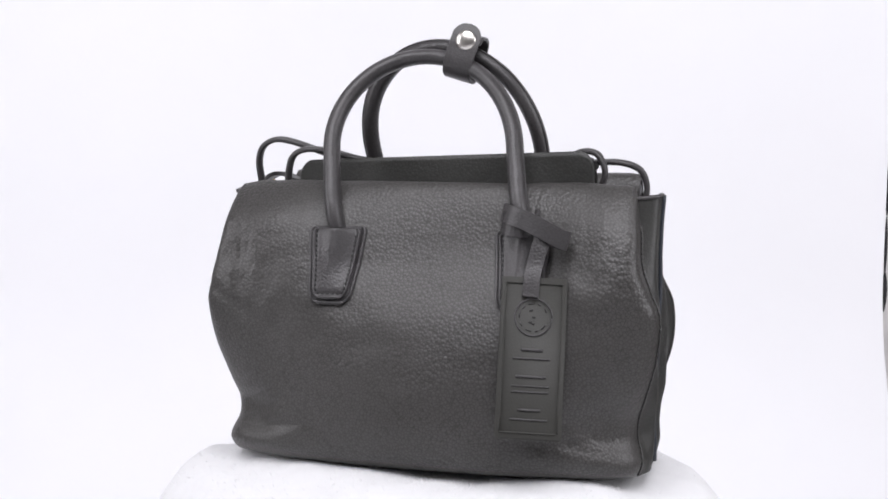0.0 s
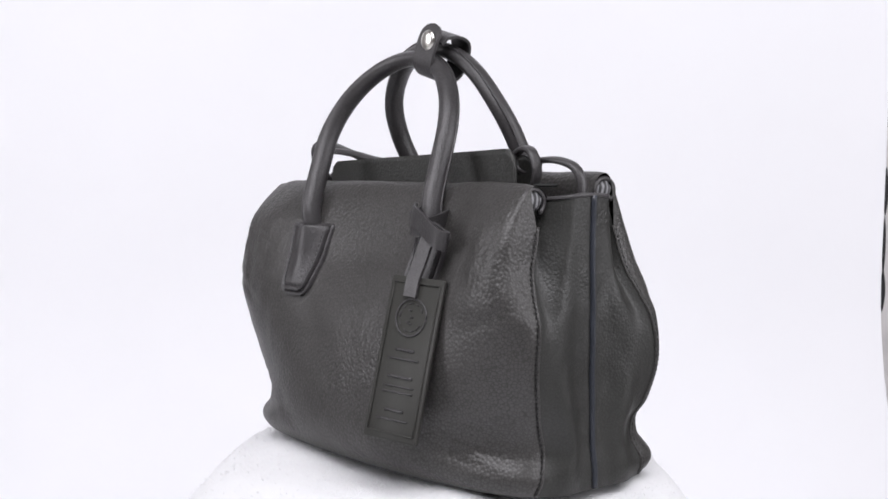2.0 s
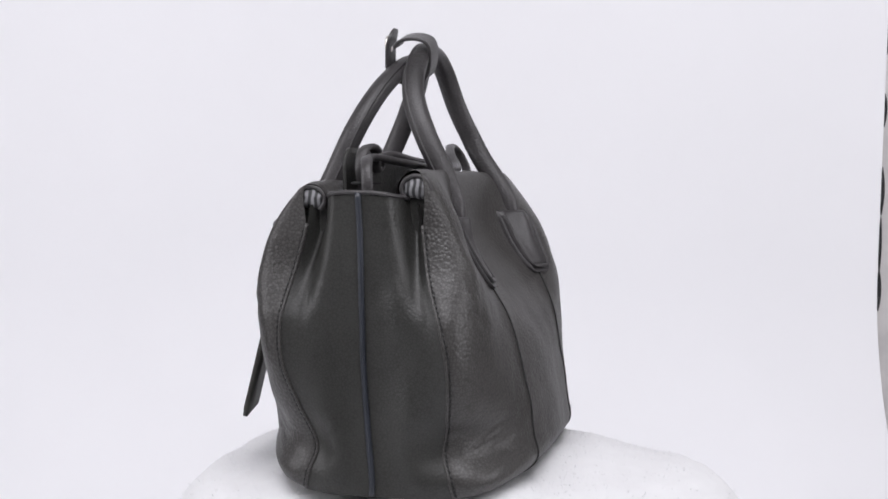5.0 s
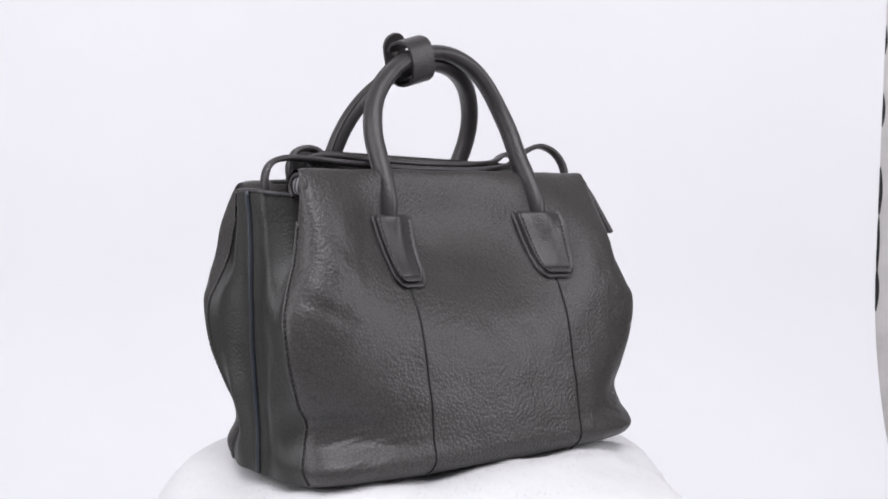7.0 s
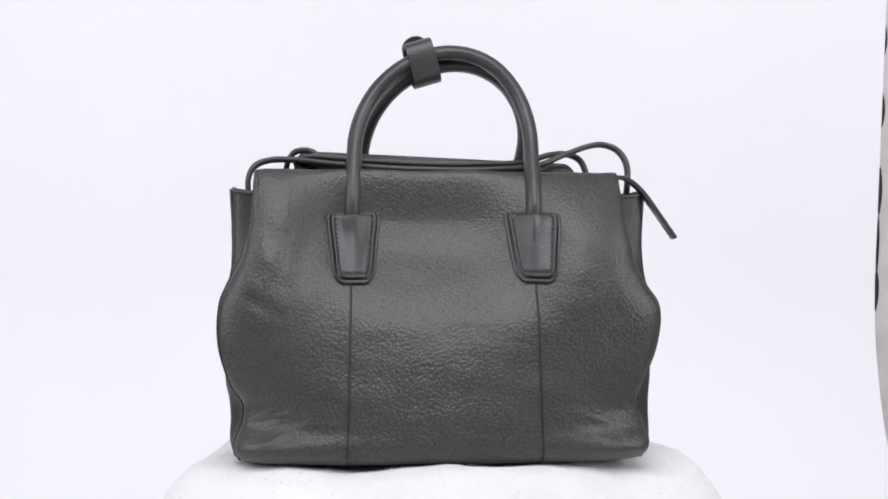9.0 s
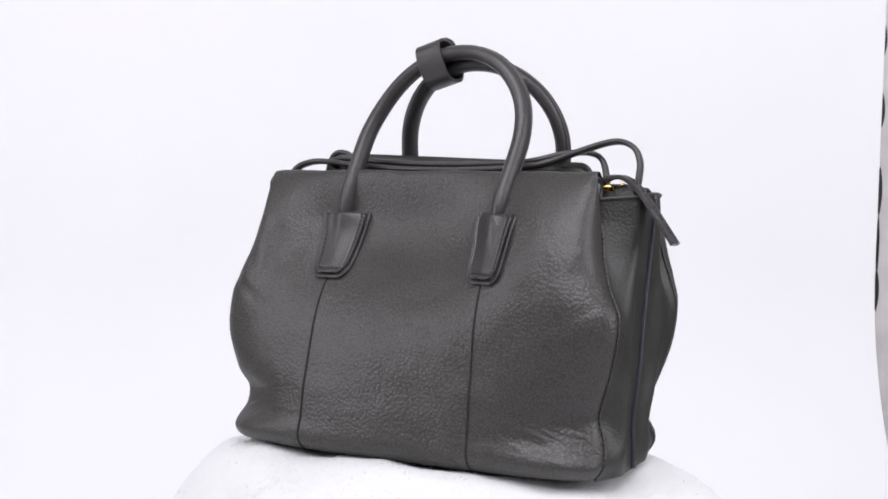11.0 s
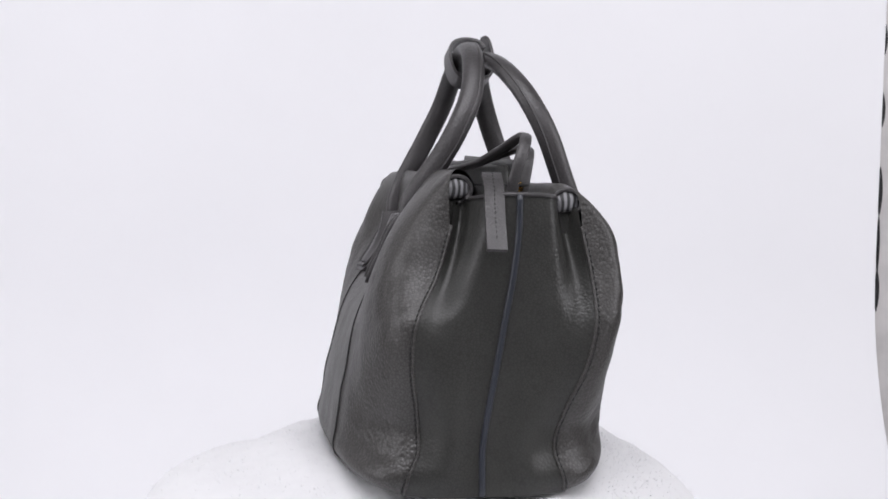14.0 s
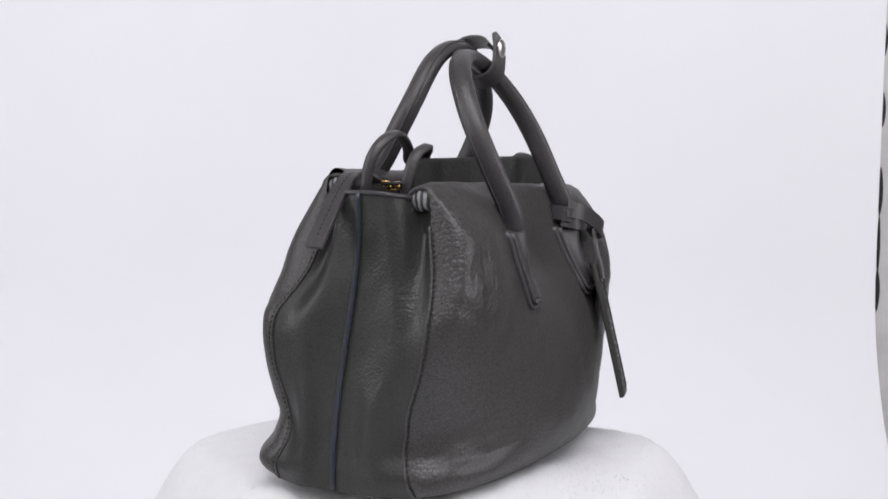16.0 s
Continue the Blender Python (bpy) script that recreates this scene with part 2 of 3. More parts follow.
def build_fleece():
    """White fleece over the turntable: flat on top, falling in soft folds to the floor."""
    def skin(u, v):
        a = u
        flap = math.exp(-((a - 1.25) / 0.55) ** 2)           # a corner of the cloth that lies higher
        b = a - math.radians(AXIS_TURN)
        reach = 1 / math.hypot(math.cos(b) / 0.185, math.sin(b) / 0.138) + 0.07 * flap + 0.008 * math.sin(5 * a + 1.0)
        if v < 0.6:
            r = reach * v / 0.6
            drop = -0.010 * (v / 0.6) ** 4
        else:
            w = (v - 0.6) / 0.4
            r = reach + 0.24 * w * (1 + 0.16 * math.sin(7 * a + 1.3 * math.sin(2 * a)) * w)
            drop = -0.010 - (BASE - 0.016) * (1 - math.cos(math.pi * w ** 0.88)) / 2
        x, y = r * math.cos(a) + AXIS_SHIFT[0], r * math.sin(a) + AXIS_SHIFT[1]
        lump = noise.noise((x * 14, y * 14, 0.3)) * 0.008 + noise.noise((x * 42, y * 42, 3.1)) * 0.0025
        swell = 0.5 + noise.noise((x * 9 + 2.0, y * 9, 7.7))
        z = BASE + drop - 0.003 + lump * (0.25 + 0.75 * min(1, r / 0.2)) + 0.010 * max(0.0, swell) * bump(r, 0.15, 0.06)
        return (x, y, max(z, 0.004))
    v, f = sheet(skin, [2 * math.pi * k / 180 for k in range(180)], [1e-4] + steps(0.02, 1, 110), close_u=True)
    root = mesh_object("fleece_cover", v, f, FUR)
    # short pile standing up in tufts
    rnd = random.Random(4)
    pv, pf = [], []
    for k in range(14000):
        a, v_ = rnd.uniform(0, 2 * math.pi), 0.6 * math.sqrt(rnd.uniform(0.1, 1.4))
        if v_ > 0.72:
            continue
        p = Vector(skin(a, v_))
        lean = Vector((rnd.gauss(0, 1.0), rnd.gauss(0, 1.0), 0.7)).normalized()
        h = rnd.uniform(0.0012, 0.0028)
        s = lean.orthogonal().normalized() * 0.0004
        i = len(pv)
        pv += [p - s - Vector((0, 0, 0.001)), p + s - Vector((0, 0, 0.001)), p + lean * h + Vector((rnd.gauss(0, 0.001), rnd.gauss(0, 0.001), 0))]
        pf.append((i, i + 1, i + 2))
    me = bpy.data.meshes.new("nap")
    me.from_pydata([tuple(q) for q in pv], [], pf)
    me.materials.append(FUR)
    pile = new("nap", me)
    pile.parent = root
    tagged(pile, "short white pile", kind="stuff")
    return tagged(root, "white fluffy fleece cloth draped over the turntable", "cloth")


# ---- the bag: all lengths in millimetres until placed ----
MM = 0.001
Z = [0, 12, 30, 55, 85, 115, 145, 175, 195]
ZS = [0, 12, 28, 42, 55, 85, 115, 133, 150, 175, 195]
front_y = smooth_table(Z, [-73, -86, -94, -95, -92, -87, -81, -73, -57])
back_y = smooth_table(Z, [94, 109, 110, 106, 100, 95, 88, 75, 58])
pipe_x = {1: smooth_table(Z, [158, 158, 157, 158, 159, 160, 160, 161, 162]),
          -1: smooth_table(Z, [-158, -158, -157, -158, -159, -160, -161, -163, -164])}
pipe_y = {1: smooth_table(Z, [12, 12, 10, 8, 6, 5, 4, 3, 2]), -1: smooth_table(Z, [21, 21, 21, 18, 13, 8, 3, 0, 0])}
# corner seams, by end and face
seam_x = {(1, -1): smooth_table(ZS, [151, 154, 150, 151, 155, 163, 165, 158, 152, 150, 146]),
          (1, 1): smooth_table(ZS, [151, 156, 151, 150, 158, 167, 167, 160, 152, 146, 143]),
          (-1, -1): smooth_table(ZS, [-152, -158, -153, -153, -158, -166, -168, -163, -158, -153, -148]),
          (-1, 1): smooth_table(ZS, [-146, -153, -150, -146, -149, -158, -160, -150, -143, -138, -133])}
seam_y = {(1, -1): smooth_table(Z, [-37, -34, -29, -39, -49, -50, -45, -38, -36]),
          (-1, -1): smooth_table(Z, [-37, -34, -29, -34, -46, -52, -51, -46, -43]),
          (1, 1): smooth_table(Z, [66, 64, 58, 62, 64, 58, 47, 41, 38]),
          (-1, 1): smooth_table(Z, [71, 70, 62, 63, 68, 66, 50, 40, 36])}
square = {-1: smooth_table(Z, [2.3, 2.3, 2.1, 2.0, 2.1, 3.0, 6.0, 7.5, 6.5]), 1: smooth_table(Z, [2.8, 2.6, 2.2, 2.1, 2.1, 2.5, 3.5, 4.2, 4.5])}
TOP = 195.0


def creases(x, z, face):
    """Sagging folds and wrinkles of the soft panels."""
    n = 1.8 * noise.noise((x * 0.018, z * 0.022, 2.0 + face)) + 0.7 * noise.noise((x * 0.05, z * 0.06, 5.0 + face))
    ends = bump(abs(x), 140, 38)
    low, high = ends * bump(z, 32, 22), ends * bump(z, 150, 32)
    n += low * 3.0 * noise.noise((x * 0.045 + 3, z * 0.12 + 0.04 * abs(x), 7.0 + face))
    n += low * 1.3 * noise.noise((x * 0.08, z * 0.42 + 0.12 * abs(x), 17.0 + face))
    n += high * 2.2 * noise.noise((x * 0.07, z * 0.05, 9.0 + face)) + high * 0.4 * noise.noise((x * 0.30, z * 0.16, 19.0 + face))
    n -= 9.0 * bump(abs(x), 138, 26) * bump(z, 40, 15)
    n -= 2.6 * bump(abs(x), 150, 50) * bump(z, 27 + 0.04 * (150 - abs(x)) + 2 * math.sin(x * 0.06), 4.5)
    n += 2.2 * bump(abs(x), 145, 60) * bump(z, 15, 7)
    n -= 1.8 * bump(abs(x), 152, 26) * bump(z, 118 + 0.5 * (abs(x) - 140), 6)
    n -= 31.5 * hollow(x, 22, 94) * bump(z, 166, 50) if face > 0 else 19.0 * hollow(x, 24, 98) * bump(z, 168, 45)
    return n * min(1, z / 20)


def panel_y(x, z, face):
    """Depth of the front (-1) or back (1) panel over its width."""
    side = 1 if x >= 0 else -1
    mid = front_y(z) if face < 0 else back_y(z)
    edge = seam_y[side, face](z)
    q = min(1, abs(x / seam_x[side, face](z)))
    n = square[face](z)
    flat = (1 - q ** n) ** (1 / n)
    y = edge + (mid - edge) * flat
    y += face * creases(x, z, face) * flat
    if face > 0:
        y -= 0.03 * x * flat * bump(z, 110, 80)
    return y


ROLL = {-1: (-37.0, 193.0, 14.0, 13.5), 1: (35.0, 201.0, 14.0, 14.0)}   # rolled hem: middle depth, middle height, radii


SHOULDER = 174.0    # where the panel starts to roll over


def hermite(a, b, da, db, t):
    return (2 * t ** 3 - 3 * t * t + 1) * a + (t ** 3 - 2 * t * t + t) * da + (3 * t * t - 2 * t ** 3) * b + (t ** 3 - t * t) * db


def panel_point(share, v, face):
    """v 0..1 up the panel, 1..2 over the rolled hem, 2..2.4 down inside."""
    cy, cz, ry, rz = ROLL[face]
    side = 1 if share >= 0 else -1
    z = SHOULDER * min(v, 1)
    n = square[face](z)
    x = abs(math.sin(share * math.pi / 2)) ** (2 / n) * seam_x[side, face](z)
    if v <= 1:
        y = panel_y(x, z, face)
        if z < 6:
            y -= face * (6 - z) ** 2 * 0.25
        return Vector((x, y, z)) * MM
    start = panel_y(x, SHOULDER, face)
    inner = x * 0.97
    slope = (panel_y(inner, SHOULDER, face) - panel_y(inner, SHOULDER - 4, face)) / 4
    if abs(share) > 0.97:
        slope *= (1 - abs(share)) / 0.03
    x *= 1 + (seam_x[side, face](TOP) / seam_x[side, face](SHOULDER) - 1) * min(1, (v - 1) * 2)
    wave = 1.0 * noise.noise((x * 0.025, 4.0, face)) + 0.5 * noise.noise((x * 0.08, 2.0, face))
    top = cz + rz + wave - 3.5 * bump(abs(x), 154, 12)
    t = min(1, (v - 1) * 2)
    if v <= 1.5:
        y = hermite(start, cy, slope * 34, -face * 26, t)
        return Vector((x, y, hermite(SHOULDER, top, 34, 0, t))) * MM
    if v <= 2:
        t = (v - 1.5) * 2
        return Vector((x, hermite(cy, cy - face * ry, -face * 24, 0, t), hermite(top, cz - 6, 0, -30, t))) * MM
    return Vector((x, cy - face * ry, cz - 6 - (v - 2) * 40)) * MM


def gusset_point(s, z, side):
    """s -1..1 from the front seam over the piping to the back seam."""
    zz = min(z, TOP)
    z -= 9 * abs(s) ** 3 * min(1, max(0, (z - 150) / 49))
    zz = min(z, TOP)
    face = 1 if s > 0 else -1
    ym, ys, xs, xp = pipe_y[side](zz), seam_y[side, face](zz), seam_x[side, face](zz), pipe_x[side](zz)
    q = abs(s)
    up = min(1, max(0, (z - 105) / 75)) ** 1.3
    y = ym + (ys - ym) * q
    x = xp + (xs - xp) * q * q
    x -= side * 21 * up * bump(q, 0.82, 0.17) * (1 - q ** 10)
    x += side * (2.0 + 1.0 * up + 5.0 * bump(z, 45, 32)) * bump(q, 0.56, 0.22)
    x += side * (0.9 * noise.noise((y * 0.04, z * 0.02, side * 3.0)) + 0.5 * noise.noise((y * 0.09, z * 0.06, side * 5.0))) * min(1, 2 * (1 - q))
    return Vector((x, y, z)) * MM


def stitches(path, length, gap, radius):
    """Short threads end to end along a line."""
    chunks, acc = [], 0.0
    dist = [0.0]
    for a, b in zip(path, path[1:]):
        dist.append(dist[-1] + (b - a).length)

    def at(d):
        for i in range(len(path) - 1):
            if dist[i + 1] >= d:
                t = (d - dist[i]) / max(1e-9, dist[i + 1] - dist[i])
                return path[i].lerp(path[i + 1], t)
        return path[-1]
    while acc + length < dist[-1]:
        p, q = at(acc), at(acc + length)
        chunks.append(sweep([p, p.lerp(q, 0.5), q], round_section(radius, radius, 5), scale=lambda t: 0.5 + 2 * t * (1 - t)))
        acc += length + gap
    return joined(chunks)


def patch(face, middle, top, low, half_top, half_low, rise, dome=0.0, corner=6.0):
    """A flat leather tab lying on the front or back panel, rounded at its lower corners."""
    def half(z):
        t = (z - low) / (top - low)
        h = half_low + (half_top - half_low) * t
        if z - low < corner:
            k = 1 - (z - low) / corner
            h -= corner * (1 - math.sqrt(max(0, 1 - k * k)))
        if top - z < 4.5:
            k = 1 - (top - z) / 4.5
            h -= 4.5 * (1 - math.sqrt(max(0, 1 - k * k)))
        return h
    us = [-1, -0.985, -0.96, -0.92, -0.88, -0.84] + steps(-0.80, 0.80, 20) + [0.84, 0.88, 0.92, 0.96, 0.985, 1]
    vs = [0, 0.004, 0.015, 0.03, 0.045, 0.06, 0.075, 0.09, 0.12] + steps(0.17, 0.9, 14) + [0.94, 0.97, 0.99, 1]

    def skin(u, v):
        z = low + (top - low) * v
        x = middle + u * half(z)
        lift = rise * (1 - 0.6 * bump(abs(u), 1.0, 0.02))
        lift += 0.9 * max(bump(abs(u), 0.92, 0.05), bump(v, 0.035, 0.022)) - 1.0 * max(bump(abs(u), 0.80, 0.05) * (v > 0.06), bump(v, 0.075, 0.016) * (abs(u) < 0.83))
        if abs(u) == 1 or v in (0, 1):
            lift = -1.5
        lift += dome * bump(u, 0, 0.48) * (0.1 + 0.9 * v ** 1.5)
        return Vector((x, panel_y(x, min(z, TOP), face) + face * lift, z)) * MM
    line = []
    for v in steps(0.97, 0.09, 24):
        line.append((-0.80, v))
    for u in steps(-0.72, 0.72, 8):
        line.append((u, 0.075))
    for v in steps(0.09, 0.97, 24):
        line.append((0.80, v))
    thread = [skin(u, v) + Vector((0, face * 0.0003, 0)) for u, v in line]
    return sheet(skin, us, vs), thread


def handle_path(middle, reach, foot, shoulder, top, depth, lean):
    """An arch: straight legs and an elliptic bow, its crown leaning to one side."""
    pts = [(-reach, z) for z in steps(foot, shoulder, 8)[:-1]]
    for a in steps(math.pi, 0, 40):
        pts.append((reach * math.cos(a), shoulder + (top - shoulder) * math.sin(a)))
    pts += [(reach, z) for z in steps(shoulder, foot, 8)[1:]]
    return [Vector((x + middle(z), depth(z) + lean(z) * x, z)) * MM for x, z in pts]


def build_bag():
    bag = new("leather_handbag")

    def part(name, geo, mat, parent=bag, label="", smooth=True):
        return mesh_object(name, geo[0], geo[1], mat, parent, label, smooth)

    shares = [math.copysign(1 - (1 - abs(u)) ** 1.5, u) for u in steps(-1, 1, 240)]
    heights = steps(0, 1, 140) + steps(1.02, 2, 40) + [2.15, 2.4]
    front = part("front_panel", sheet(lambda u, v: panel_point(u, v, -1), shares, heights), HIDE, label="pebbled leather front panel with rolled top hem")
    back = part("back_panel", sheet(lambda u, v: panel_point(u, v, 1), shares, heights), HIDE, label="pebbled leather back panel with rolled top hem")
    for side in (1, -1):
        top = 199
        g = part("side_gusset", sheet(lambda s, z: gusset_point(s, z, side), steps(-1, 1, 70), steps(0, top, 80)), SIDE, label="smoother leather gusset folded inwards at the top")
        ridge = [gusset_point(0, z, side) + Vector((side * 0.0006, 0, 0)) for z in steps(1, top, 50)]
        part("piping", sweep(ridge, round_section(0.0021, 0.0020, 10)), EDGE, g, "blue-black painted edge piping")
        rim = [gusset_point(s, top, side) + Vector((0, 0, 0.0002)) for s in steps(-0.9, 0.9, 40)]
        part("rim_binding", sweep(rim, round_section(0.0013, 0.0016, 8)), TRIM, g)
        for face in (-1, 1):
            line = [Vector((seam_x[side, face](z) + side * 0.2, seam_y[side, face](z), z)) * MM for z in steps(1, 178, 70)]
            part("seam_welt", sweep(line, round_section(0.0012, 0.0012, 8)), HIDE, g)
            line = [Vector((seam_x[side, face](z) + side * 0.6, seam_y[side, face](z) + face * 1.8, z)) * MM for z in steps(2, 176, 70)]
            part("stitching", stitches(line, 0.0024, 0.0013, 0.0006), THREAD, g)
    # underside
    ring = [panel_point(u, 0.0, -1) for u in steps(-1, 1, 40)] + [panel_point(u, 0.0, 1) for u in steps(1, -1, 40)]
    part("base", (ring, [tuple(range(len(ring)))]), SIDE)
    # seams down the back below the handle tabs
    for x0, x1 in ((72, 75), (-63, -66)):
        line = [Vector((x0 + (x1 - x0) * (125 - z) / 125, panel_y(x0 + (x1 - x0) * (125 - z) / 125, z, 1) + 0.35, z)) * MM for z in steps(140, 3, 70)]
        part("back_seam", sweep(line, round_section(0.0008, 0.0008, 6)), THREAD, back, "dark stitched seam")
    # striped lining showing in the folded ends of the hems
    for face in (-1, 1):
        cy, cz, ry, rz = ROLL[face]
        for side in (1, -1):
            x0 = seam_x[side, face](TOP) - side * 2.2

            def fold(a, t):
                k = math.sin(t * math.pi / 2)
                ripple = 1 + 0.08 * math.sin(5 * a + 1.0)
                return Vector((x0 - side * 3 + side * 6 * math.cos(t * math.pi / 2),
                               cy + 10.2 * k * math.cos(a) * ripple, cz + 1.8 + 7.8 * k * math.sin(a) * ripple)) * MM
            part("lining_fold", sheet(fold, [2 * math.pi * k / 28 for k in range(28)], [0.01] + steps(0.1, 1, 10), close_u=True), LINING, front if face < 0 else back, "striped grey lining fabric")

            def closing(a, t):
                return Vector((x0 - side * (3.5 + 1.5 * t), cy + 2 * face + 12 * t * math.cos(a), cz - 10 + 19 * t * math.sin(a))) * MM
            part("hem_end", sheet(closing, [2 * math.pi * k / 28 for k in range(28)], [0.01] + steps(0.2, 1, 6), close_u=True), SIDE, front if face < 0 else back, "leather folded in under the hem")
            ring = [Vector((x0 + side * 1.0, cy + 10.0 * math.cos(a), cz + 0.8 + 8.6 * math.sin(a))) * MM for a in steps(-0.9, math.pi + 0.9, 28)]
            part("hem_rim", sweep(ring, round_section(0.0017, 0.0015, 8)), TRIM, front if face < 0 else back, "turned leather edge round the lining")
    # zip compartment standing up between the hems
    for depth, top, name in ((-19, 226, "divider_panel"), (-6, 222, "divider_panel")):
        def leaf(u, v):
            x = -113 + 228 * (u + 1) / 2
            z = 188 + (top - 188 + 4 * u * (depth < -5)) * v
            edge = max(0, abs(u) - 0.9) / 0.1
            z -= (1 - math.sqrt(max(0, 1 - edge * edge))) * 14 * v
            return Vector((x, depth - 0.045 * x * (depth < -10) + 1.2 * math.sin(x * 0.03) + 1.5 * (1 - v), z)) * MM
        us, vs = steps(-1, -0.9, 8) + steps(-0.85, 0.85, 34) + steps(0.9, 1, 8), steps(0, 1, 10)
        ob = part(name, sheet(leaf, us, vs), SIDE, label="smooth leather zip divider panel")
        so = ob.modifiers.new("thickness", "SOLIDIFY")
        so.thickness, so.offset = 0.0024, 0
    zip_line = [Vector((x, -8, 205)) * MM for x in steps(-140, 135, 12)]
    part("zip", sweep(zip_line, round_section(0.0045, 0.0012, 10), up=(0, 0, 1)), ZIP, label="black zip fastener")
    part("zip_slider", joined([sweep([Vector((-131, -7, 203)) * MM, Vector((-121, -7, 204)) * MM], round_section(0.0042, 0.0028, 12, 3.0), up=(0, 0, 1)),
                                        sweep(spline([Vector(p) * MM for p in ((-131, -10, 203), (-137, -8, 206), (-139, -4, 206), (-134, -3, 203))], 5), round_section(0.0009, 0.0009, 8))]), BRASS, label="small brass zip slider")
    inner = sheet(lambda u, v: Vector((u * 140, -24 + 48 * v, 186 + 2 * math.sin(u * 9 + v * 4))) * MM, steps(-1, 1, 20), steps(0, 1, 4))
    part("inner_lining", inner, LINING)
    # handles and their tabs
    front_depth = smooth_table([150, 160, 172, 182, 192, 211, 240, 270, 285, 303], [-46, -55, -63, -64, -61, -53, -41, -27, -19, -9])
    back_depth = smooth_table([150, 165, 182, 195, 212, 225, 240, 270, 308], [34, 43, 50, 47, 38, 30, 22, 9, 2])
    front_mid = smooth_table([150, 173, 200, 237, 279, 303], [5, 4, -2, -8, -12, -14])
    back_mid = smooth_table([150, 175, 200, 237, 280, 308], [3, 3, 2, 0, -4, -8])
    front_lean = smooth_table([150, 303], [0.05, 0.05])
    back_lean = smooth_table([150, 190, 225, 308], [-0.09, -0.085, -0.03, -0.02])
    for face, middle, reach, top, depth, lean, panel in ((-1, front_mid, 67.5, 300, front_depth, front_lean, front), (1, back_mid, 68.0, 308, back_depth, back_lean, back)):
        path = handle_path(middle, reach, 150, 232, top, depth, lean)
        h = part("handle", sweep(path, round_section(0.0059, 0.0083, 20), up=(0, 1, 0)), TRIM, label="rolled leather carrying handle")
        seam = []
        for i, p in enumerate(path):
            t = (path[min(i + 1, len(path) - 1)] - path[max(i - 1, 0)]).normalized()
            seam.append(p + t.cross(Vector((0, 1, 0))).normalized() * 0.0050 - Vector((0, face * 0.0046, 0)))
        part("handle_seam", sweep(seam, round_section(0.0010, 0.0009, 6)), TRIM, h)
        part("stitching", stitches([q + Vector((0, face * 0.0016, 0)) for q in seam], 0.0022, 0.0014, 0.0005), THREAD, h)
        tops = (173, 172) if face < 0 else (184, 182)
        for x, zt in zip((-62.5, 71.0) if face < 0 else (-63.5, 69.5), tops):
            geo, _ = patch(face, x, zt + 1, zt - (54 if face < 0 else 50), 21.0, 15.0, 2.6, 0.0, 10)
            t = part("handle_tab", geo, TRIM, h, "stitched leather handle tab")
            geo, thread = patch(face, x, zt, zt - (50 if face < 0 else 46), 17.8, 12.0, 5.0, 7.5, 8)
            t2 = part("handle_tab", geo, TRIM, h, "stitched leather handle tab")
            part("stitching", stitches(thread, 0.0024, 0.0012, 0.0007), THREAD, t2)
    # strap that buttons the two handles together
    slope = Vector((0.29, 0, 0.957))
    turn = [(-17, 20), (-20, 12), (-22, 2), (-22, -11), (-15, -18.5), (-2, -20), (7, -16), (11, -6), (11.5, 5), (8, 11), (-1, 13.5), (-11, 12), (-16, 7)]
    loop = [(Vector((16, 0, 303)) + Vector((0, y, 0)) + slope * k) * MM for y, k in turn]
    band = part("handle_strap", ribbon(spline(loop, 8), (0.957, 0, -0.29), 0.0108, 0.0024, 0.010), TRIM, label="short leather strap buttoned round both handles", smooth=False)
    bm = bmesh.new()
    bmesh.ops.create_uvsphere(bm, u_segments=24, v_segments=12, radius=1.0)
    bm.verts.ensure_lookup_table()
    c = Vector((19.2, -22.6, 310)) * MM
    pts = [(c + Vector((p.co.x * 0.0074, p.co.y * 0.0026, p.co.z * 0.0074))) for p in bm.verts]
    fs = [tuple(q.index for q in p.verts) for p in bm.faces]
    bm.free()
    part("snap_button", (pts, fs), STEEL, band, "polished silver snap button")
    # long thin straps lying over the opening, looped at both ends
    flat = round_section(0.0022, 0.0040, 12, 3.0)
    line = [(149, 5, 190), (150, 4, 206), (145, 2, 217), (132, -1, 222), (112, 2, 222), (80, 12, 219), (30, 19, 216), (-30, 18, 216), (-75, 8, 220), (-100, -3, 229), (-120, -9, 236), (-134, -11, 238), (-146, -8, 233), (-152, -3, 222), (-152, 1, 207), (-150, 3, 190)]
    part("side_strap", sweep(spline([Vector(p) * MM for p in line], 8), flat, up=(0, 1, 0.2)), TRIM, label="thin leather strap looped over the opening")
    line = [(112, -8, 196), (121, -10, 212), (117, -10, 226), (108, -8, 230), (98, -6, 227), (99, -4, 217), (108, -3, 214), (113, -2, 220), (100, 3, 225), (60, 8, 222), (0, 9, 220), (-60, 2, 222), (-90, -13, 229), (-106, -20, 230), (-118, -18, 224), (-123, -14, 207), (-122, -12, 194)]
    part("side_strap", sweep(spline([Vector(p) * MM for p in line], 8), flat, up=(0, 1, 0.2)), TRIM, label="thin leather strap knotted at one end")
    # zip pull hanging over the end
    line = [(-124, 8, 206), (-135, 12, 211), (-147, 14.5, 210.5), (-159, 16, 201), (-171, 18, 185), (-186, 20, 164)]
    path = spline([Vector(p) * MM for p in line], 8)
    pull = part("zip_pull", ribbon(path, (0.05, 1, 0), 0.0066, 0.0032), TRIM, label="leather zip pull hanging over the side", smooth=False)
    part("stitching", stitches([q + Vector((-0.0012, 0.0, 0.0013)) for q in path[12:-2]], 0.0022, 0.0014, 0.0005), THREAD, pull)
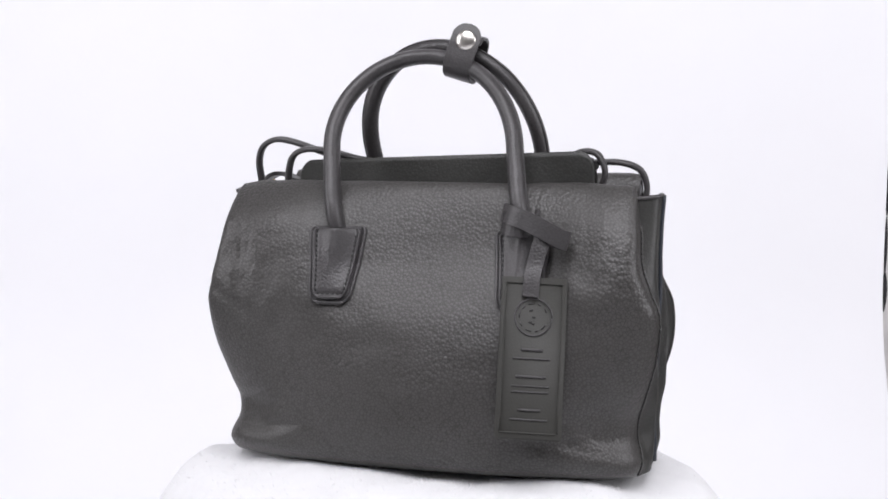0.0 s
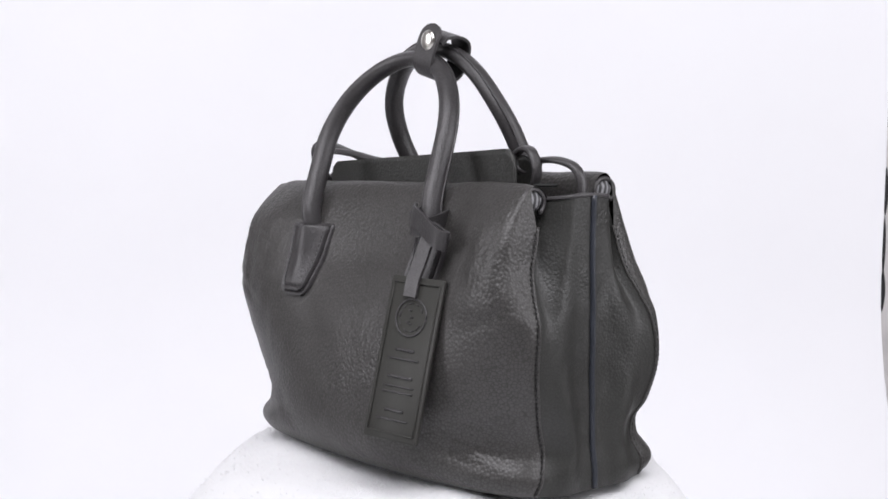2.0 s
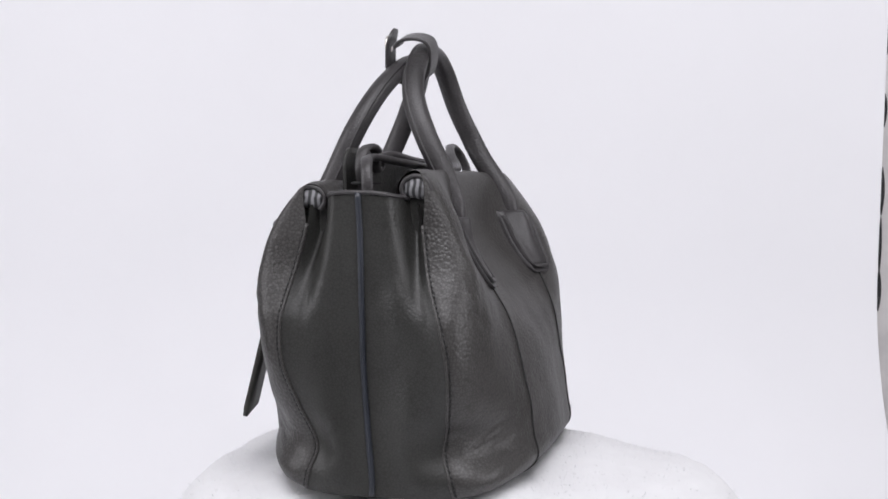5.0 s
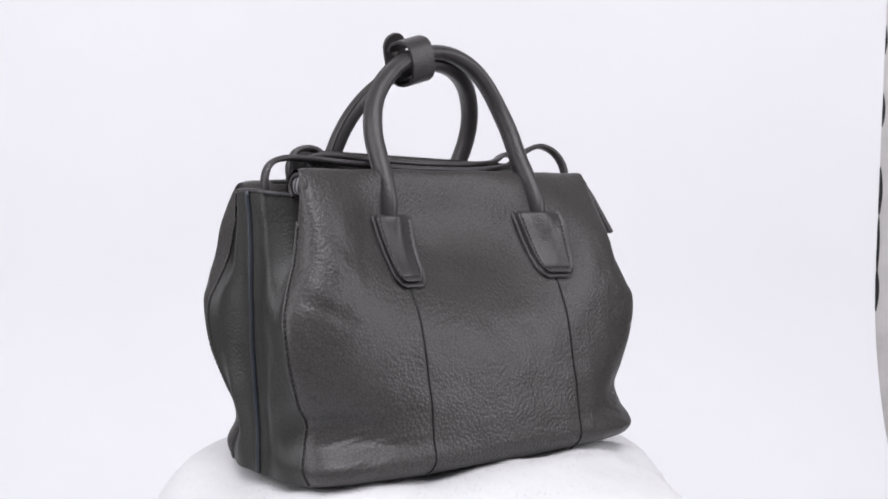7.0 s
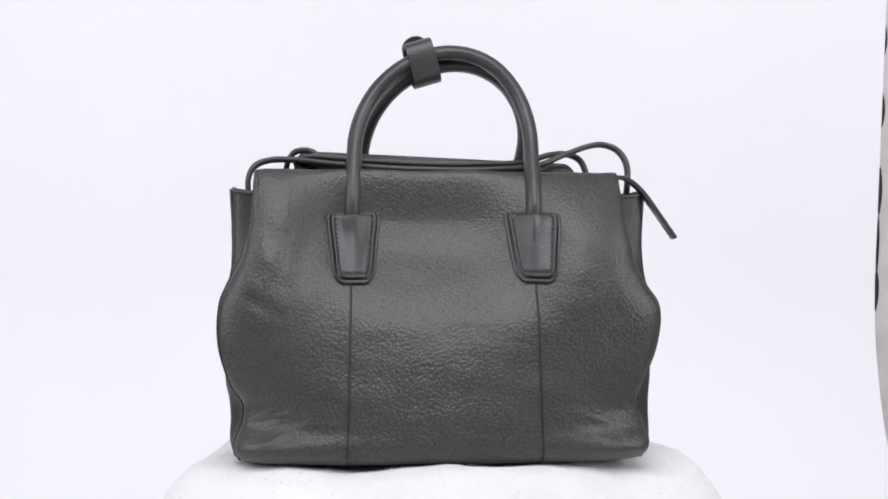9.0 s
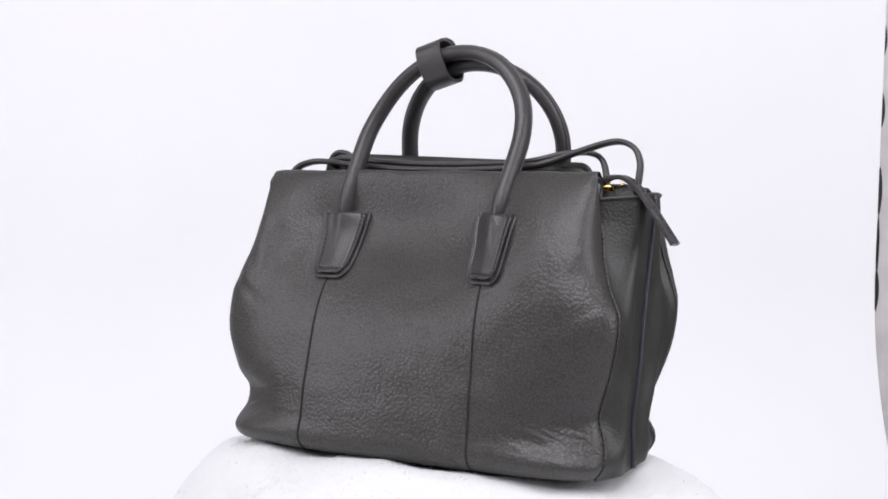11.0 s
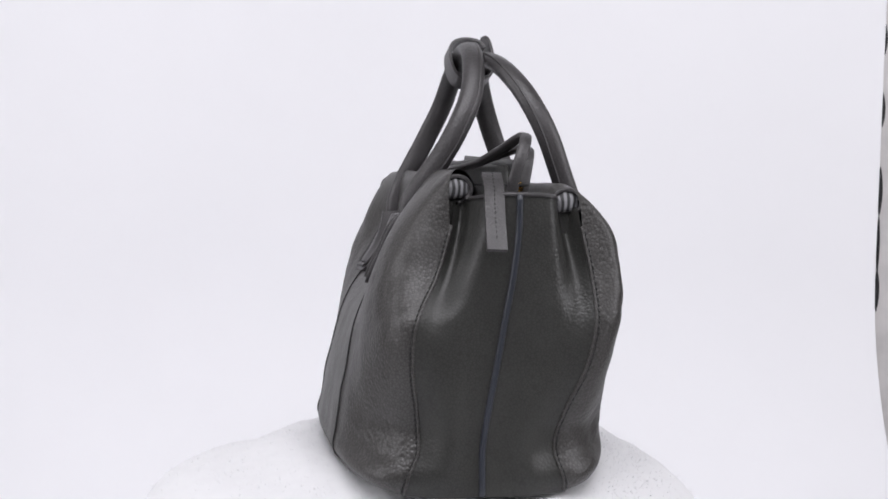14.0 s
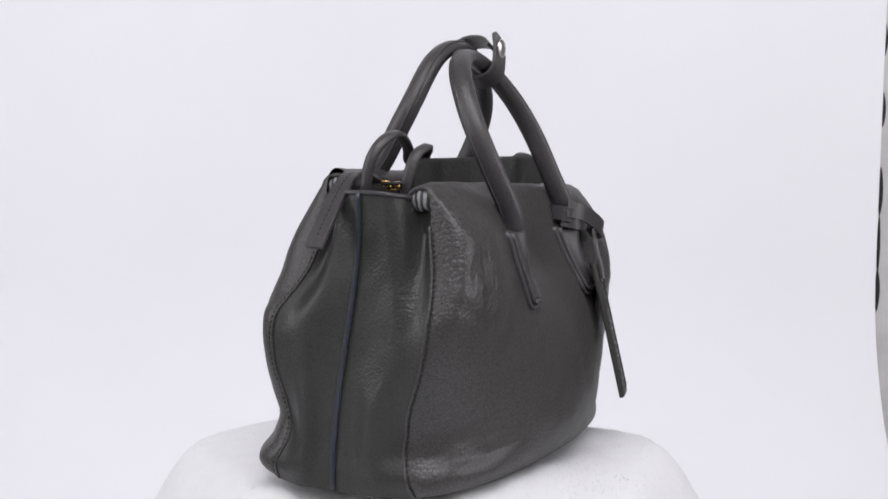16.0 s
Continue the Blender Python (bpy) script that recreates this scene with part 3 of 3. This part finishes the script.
    # luggage tag tied to a handle
    build_tag(bag, part)
    return tagged(bag, "black pebbled leather handbag with two handles", "handbag")


def build_tag(bag, part):
    o = Vector((83.5, -79.5, 142)) * MM
    down = (Vector((84.7, -105, 36.5)) * MM - o)
    across = Vector((41, 9.5, 0)).normalized()
    length, wide = down.length, 0.0222
    down.normalize()
    across = (across - down * across.dot(down)).normalized()
    out = across.cross(down).normalized()
    if out.y > 0:
        out = -out

    def slab(half, a, b, rise, thick, soft):
        outline = []
        for cx, cz, w0 in ((1, 0, 0), (1, 1, 1), (-1, 1, 2), (-1, 0, 3)):
            for w in steps(w0 * math.pi / 2 - math.pi / 2, w0 * math.pi / 2, 4):
                outline.append((cx * (half - soft) + soft * math.cos(w), (b - soft if cz else a + soft) + soft * math.sin(w)))
        n = len(outline)
        v = [o + across * x + down * y + out * (rise + dz) for dz, k in ((0, 0), (thick - 0.0004, 0), (thick, 0.0005)) for x, y in [(x * (1 - k / half), y) for x, y in outline]]
        f = [(j * n + i, j * n + (i + 1) % n, (j + 1) * n + (i + 1) % n, (j + 1) * n + i) for j in range(2) for i in range(n)]
        return v, f + [tuple(range(n)), tuple(range(2 * n, 3 * n))]
    tag = part("luggage_tag", slab(wide, 0.0, length, 0.0, 0.003, 0.002), FLAT, label="embossed smooth leather luggage tag")

    def line(pts, r, rise=0.0033):
        path = [o + across * x + down * y + out * (rise) for x, y in pts]
        return sweep(path, round_section(r * 1.4, r * 1.4, 6))
    h, top, bot = wide - 0.003, 0.004, length - 0.0045
    border = [line([(a[0] + (b[0] - a[0]) * t, a[1] + (b[1] - a[1]) * t) for t in steps(0, 1, 8)], 0.0005)
              for a, b in (((-h, top), (h, top)), ((h, top), (h, bot)), ((h, bot), (-h, bot)), ((-h, bot), (-h, top)))]
    part("embossed_border", joined(border), FLAT, tag)
    # roundel and bars: lighter, glossier TRIM puts the embossing's highlights into the material
    ring = [(0.0125 * math.cos(a), 0.027 + 0.0125 * math.sin(a)) for a in steps(0, 2 * math.pi, 32)]
    part("embossed_roundel", line(ring, 0.0005), TRIM, tag)
    rng = random.Random(8)
    for a in (2.6, 3.3, 3.9, 4.5, 5.1, 5.7, 0.7, 1.3, 1.9):
        w = rng.uniform(0.12, 0.24)
        part("embossed_bar", line([(0.0095 * math.cos(a + k * w), 0.027 + 0.0095 * math.sin(a + k * w)) for k in (-1, -0.3, 0.3, 1)], 0.0003), TRIM, tag)
    for k in range(4):
        x, y = rng.uniform(-0.005, 0.004), 0.027 + rng.uniform(-0.005, 0.005)
        part("embossed_bar", line([(x, y), (x + 0.0012, y + 0.0005), (x + 0.0022, y + rng.uniform(-0.001, 0.001))], 0.0004), TRIM, tag)
    for y, w, r in ((0.049, 0.0075, 0.0007), (0.055, 0.0125, 0.0005), (0.067, 0.010, 0.0007), (0.0733, 0.0125, 0.0004), (0.0771, 0.0125, 0.0005), (0.089, 0.0075, 0.0007), (0.0953, 0.0125, 0.0005)):
        part("embossed_bar", line([(x, y) for x in steps(-w, w, 6)], r), TRIM, tag)
    # strap from the tag up through the loop on the handle
    def strap(pts, wide, half=0.0056):
        part("tag_strap", ribbon(spline([Vector(q) * MM for q in pts], 7), wide, half, 0.0022), TRIM, tag, smooth=False)
    strap([(82, -88, 130), (82.5, -85.5, 142), (84, -82, 152), (86.5, -79, 164), (89, -77, 172), (88, -73, 178)], (1, 0.15, -0.1))
    strap([(58, -65, 186), (66, -73, 184), (78, -77, 180), (90, -80, 174.5), (99, -81, 170), (104, -79, 168), (104.5, -76, 167.5), (98, -74, 169), (86, -74, 174)], (0.3, 0, 1), 0.0066)
    strap([(59, -69, 181), (57, -60, 183), (60, -50, 184), (70, -47, 184), (79, -53, 182), (80, -65, 178), (73, -73, 175), (62, -71, 176), (57, -61, 178)], (0.1, 0, 1), 0.0058)


build_setting()
build_upright()
fleece = build_fleece()
handbag = build_bag()


def motions():
    walk(handbag, [(t, pose(0, 0, 0, 0, 0, a) @ pose(*AXIS_SHIFT, BASE, 0, 0, AXIS_TURN)) for t, a in TURNS])
    walk(fleece, [(t, pose(0, 0, 0, 0, 0, a)) for t, a in TURNS])


motions()
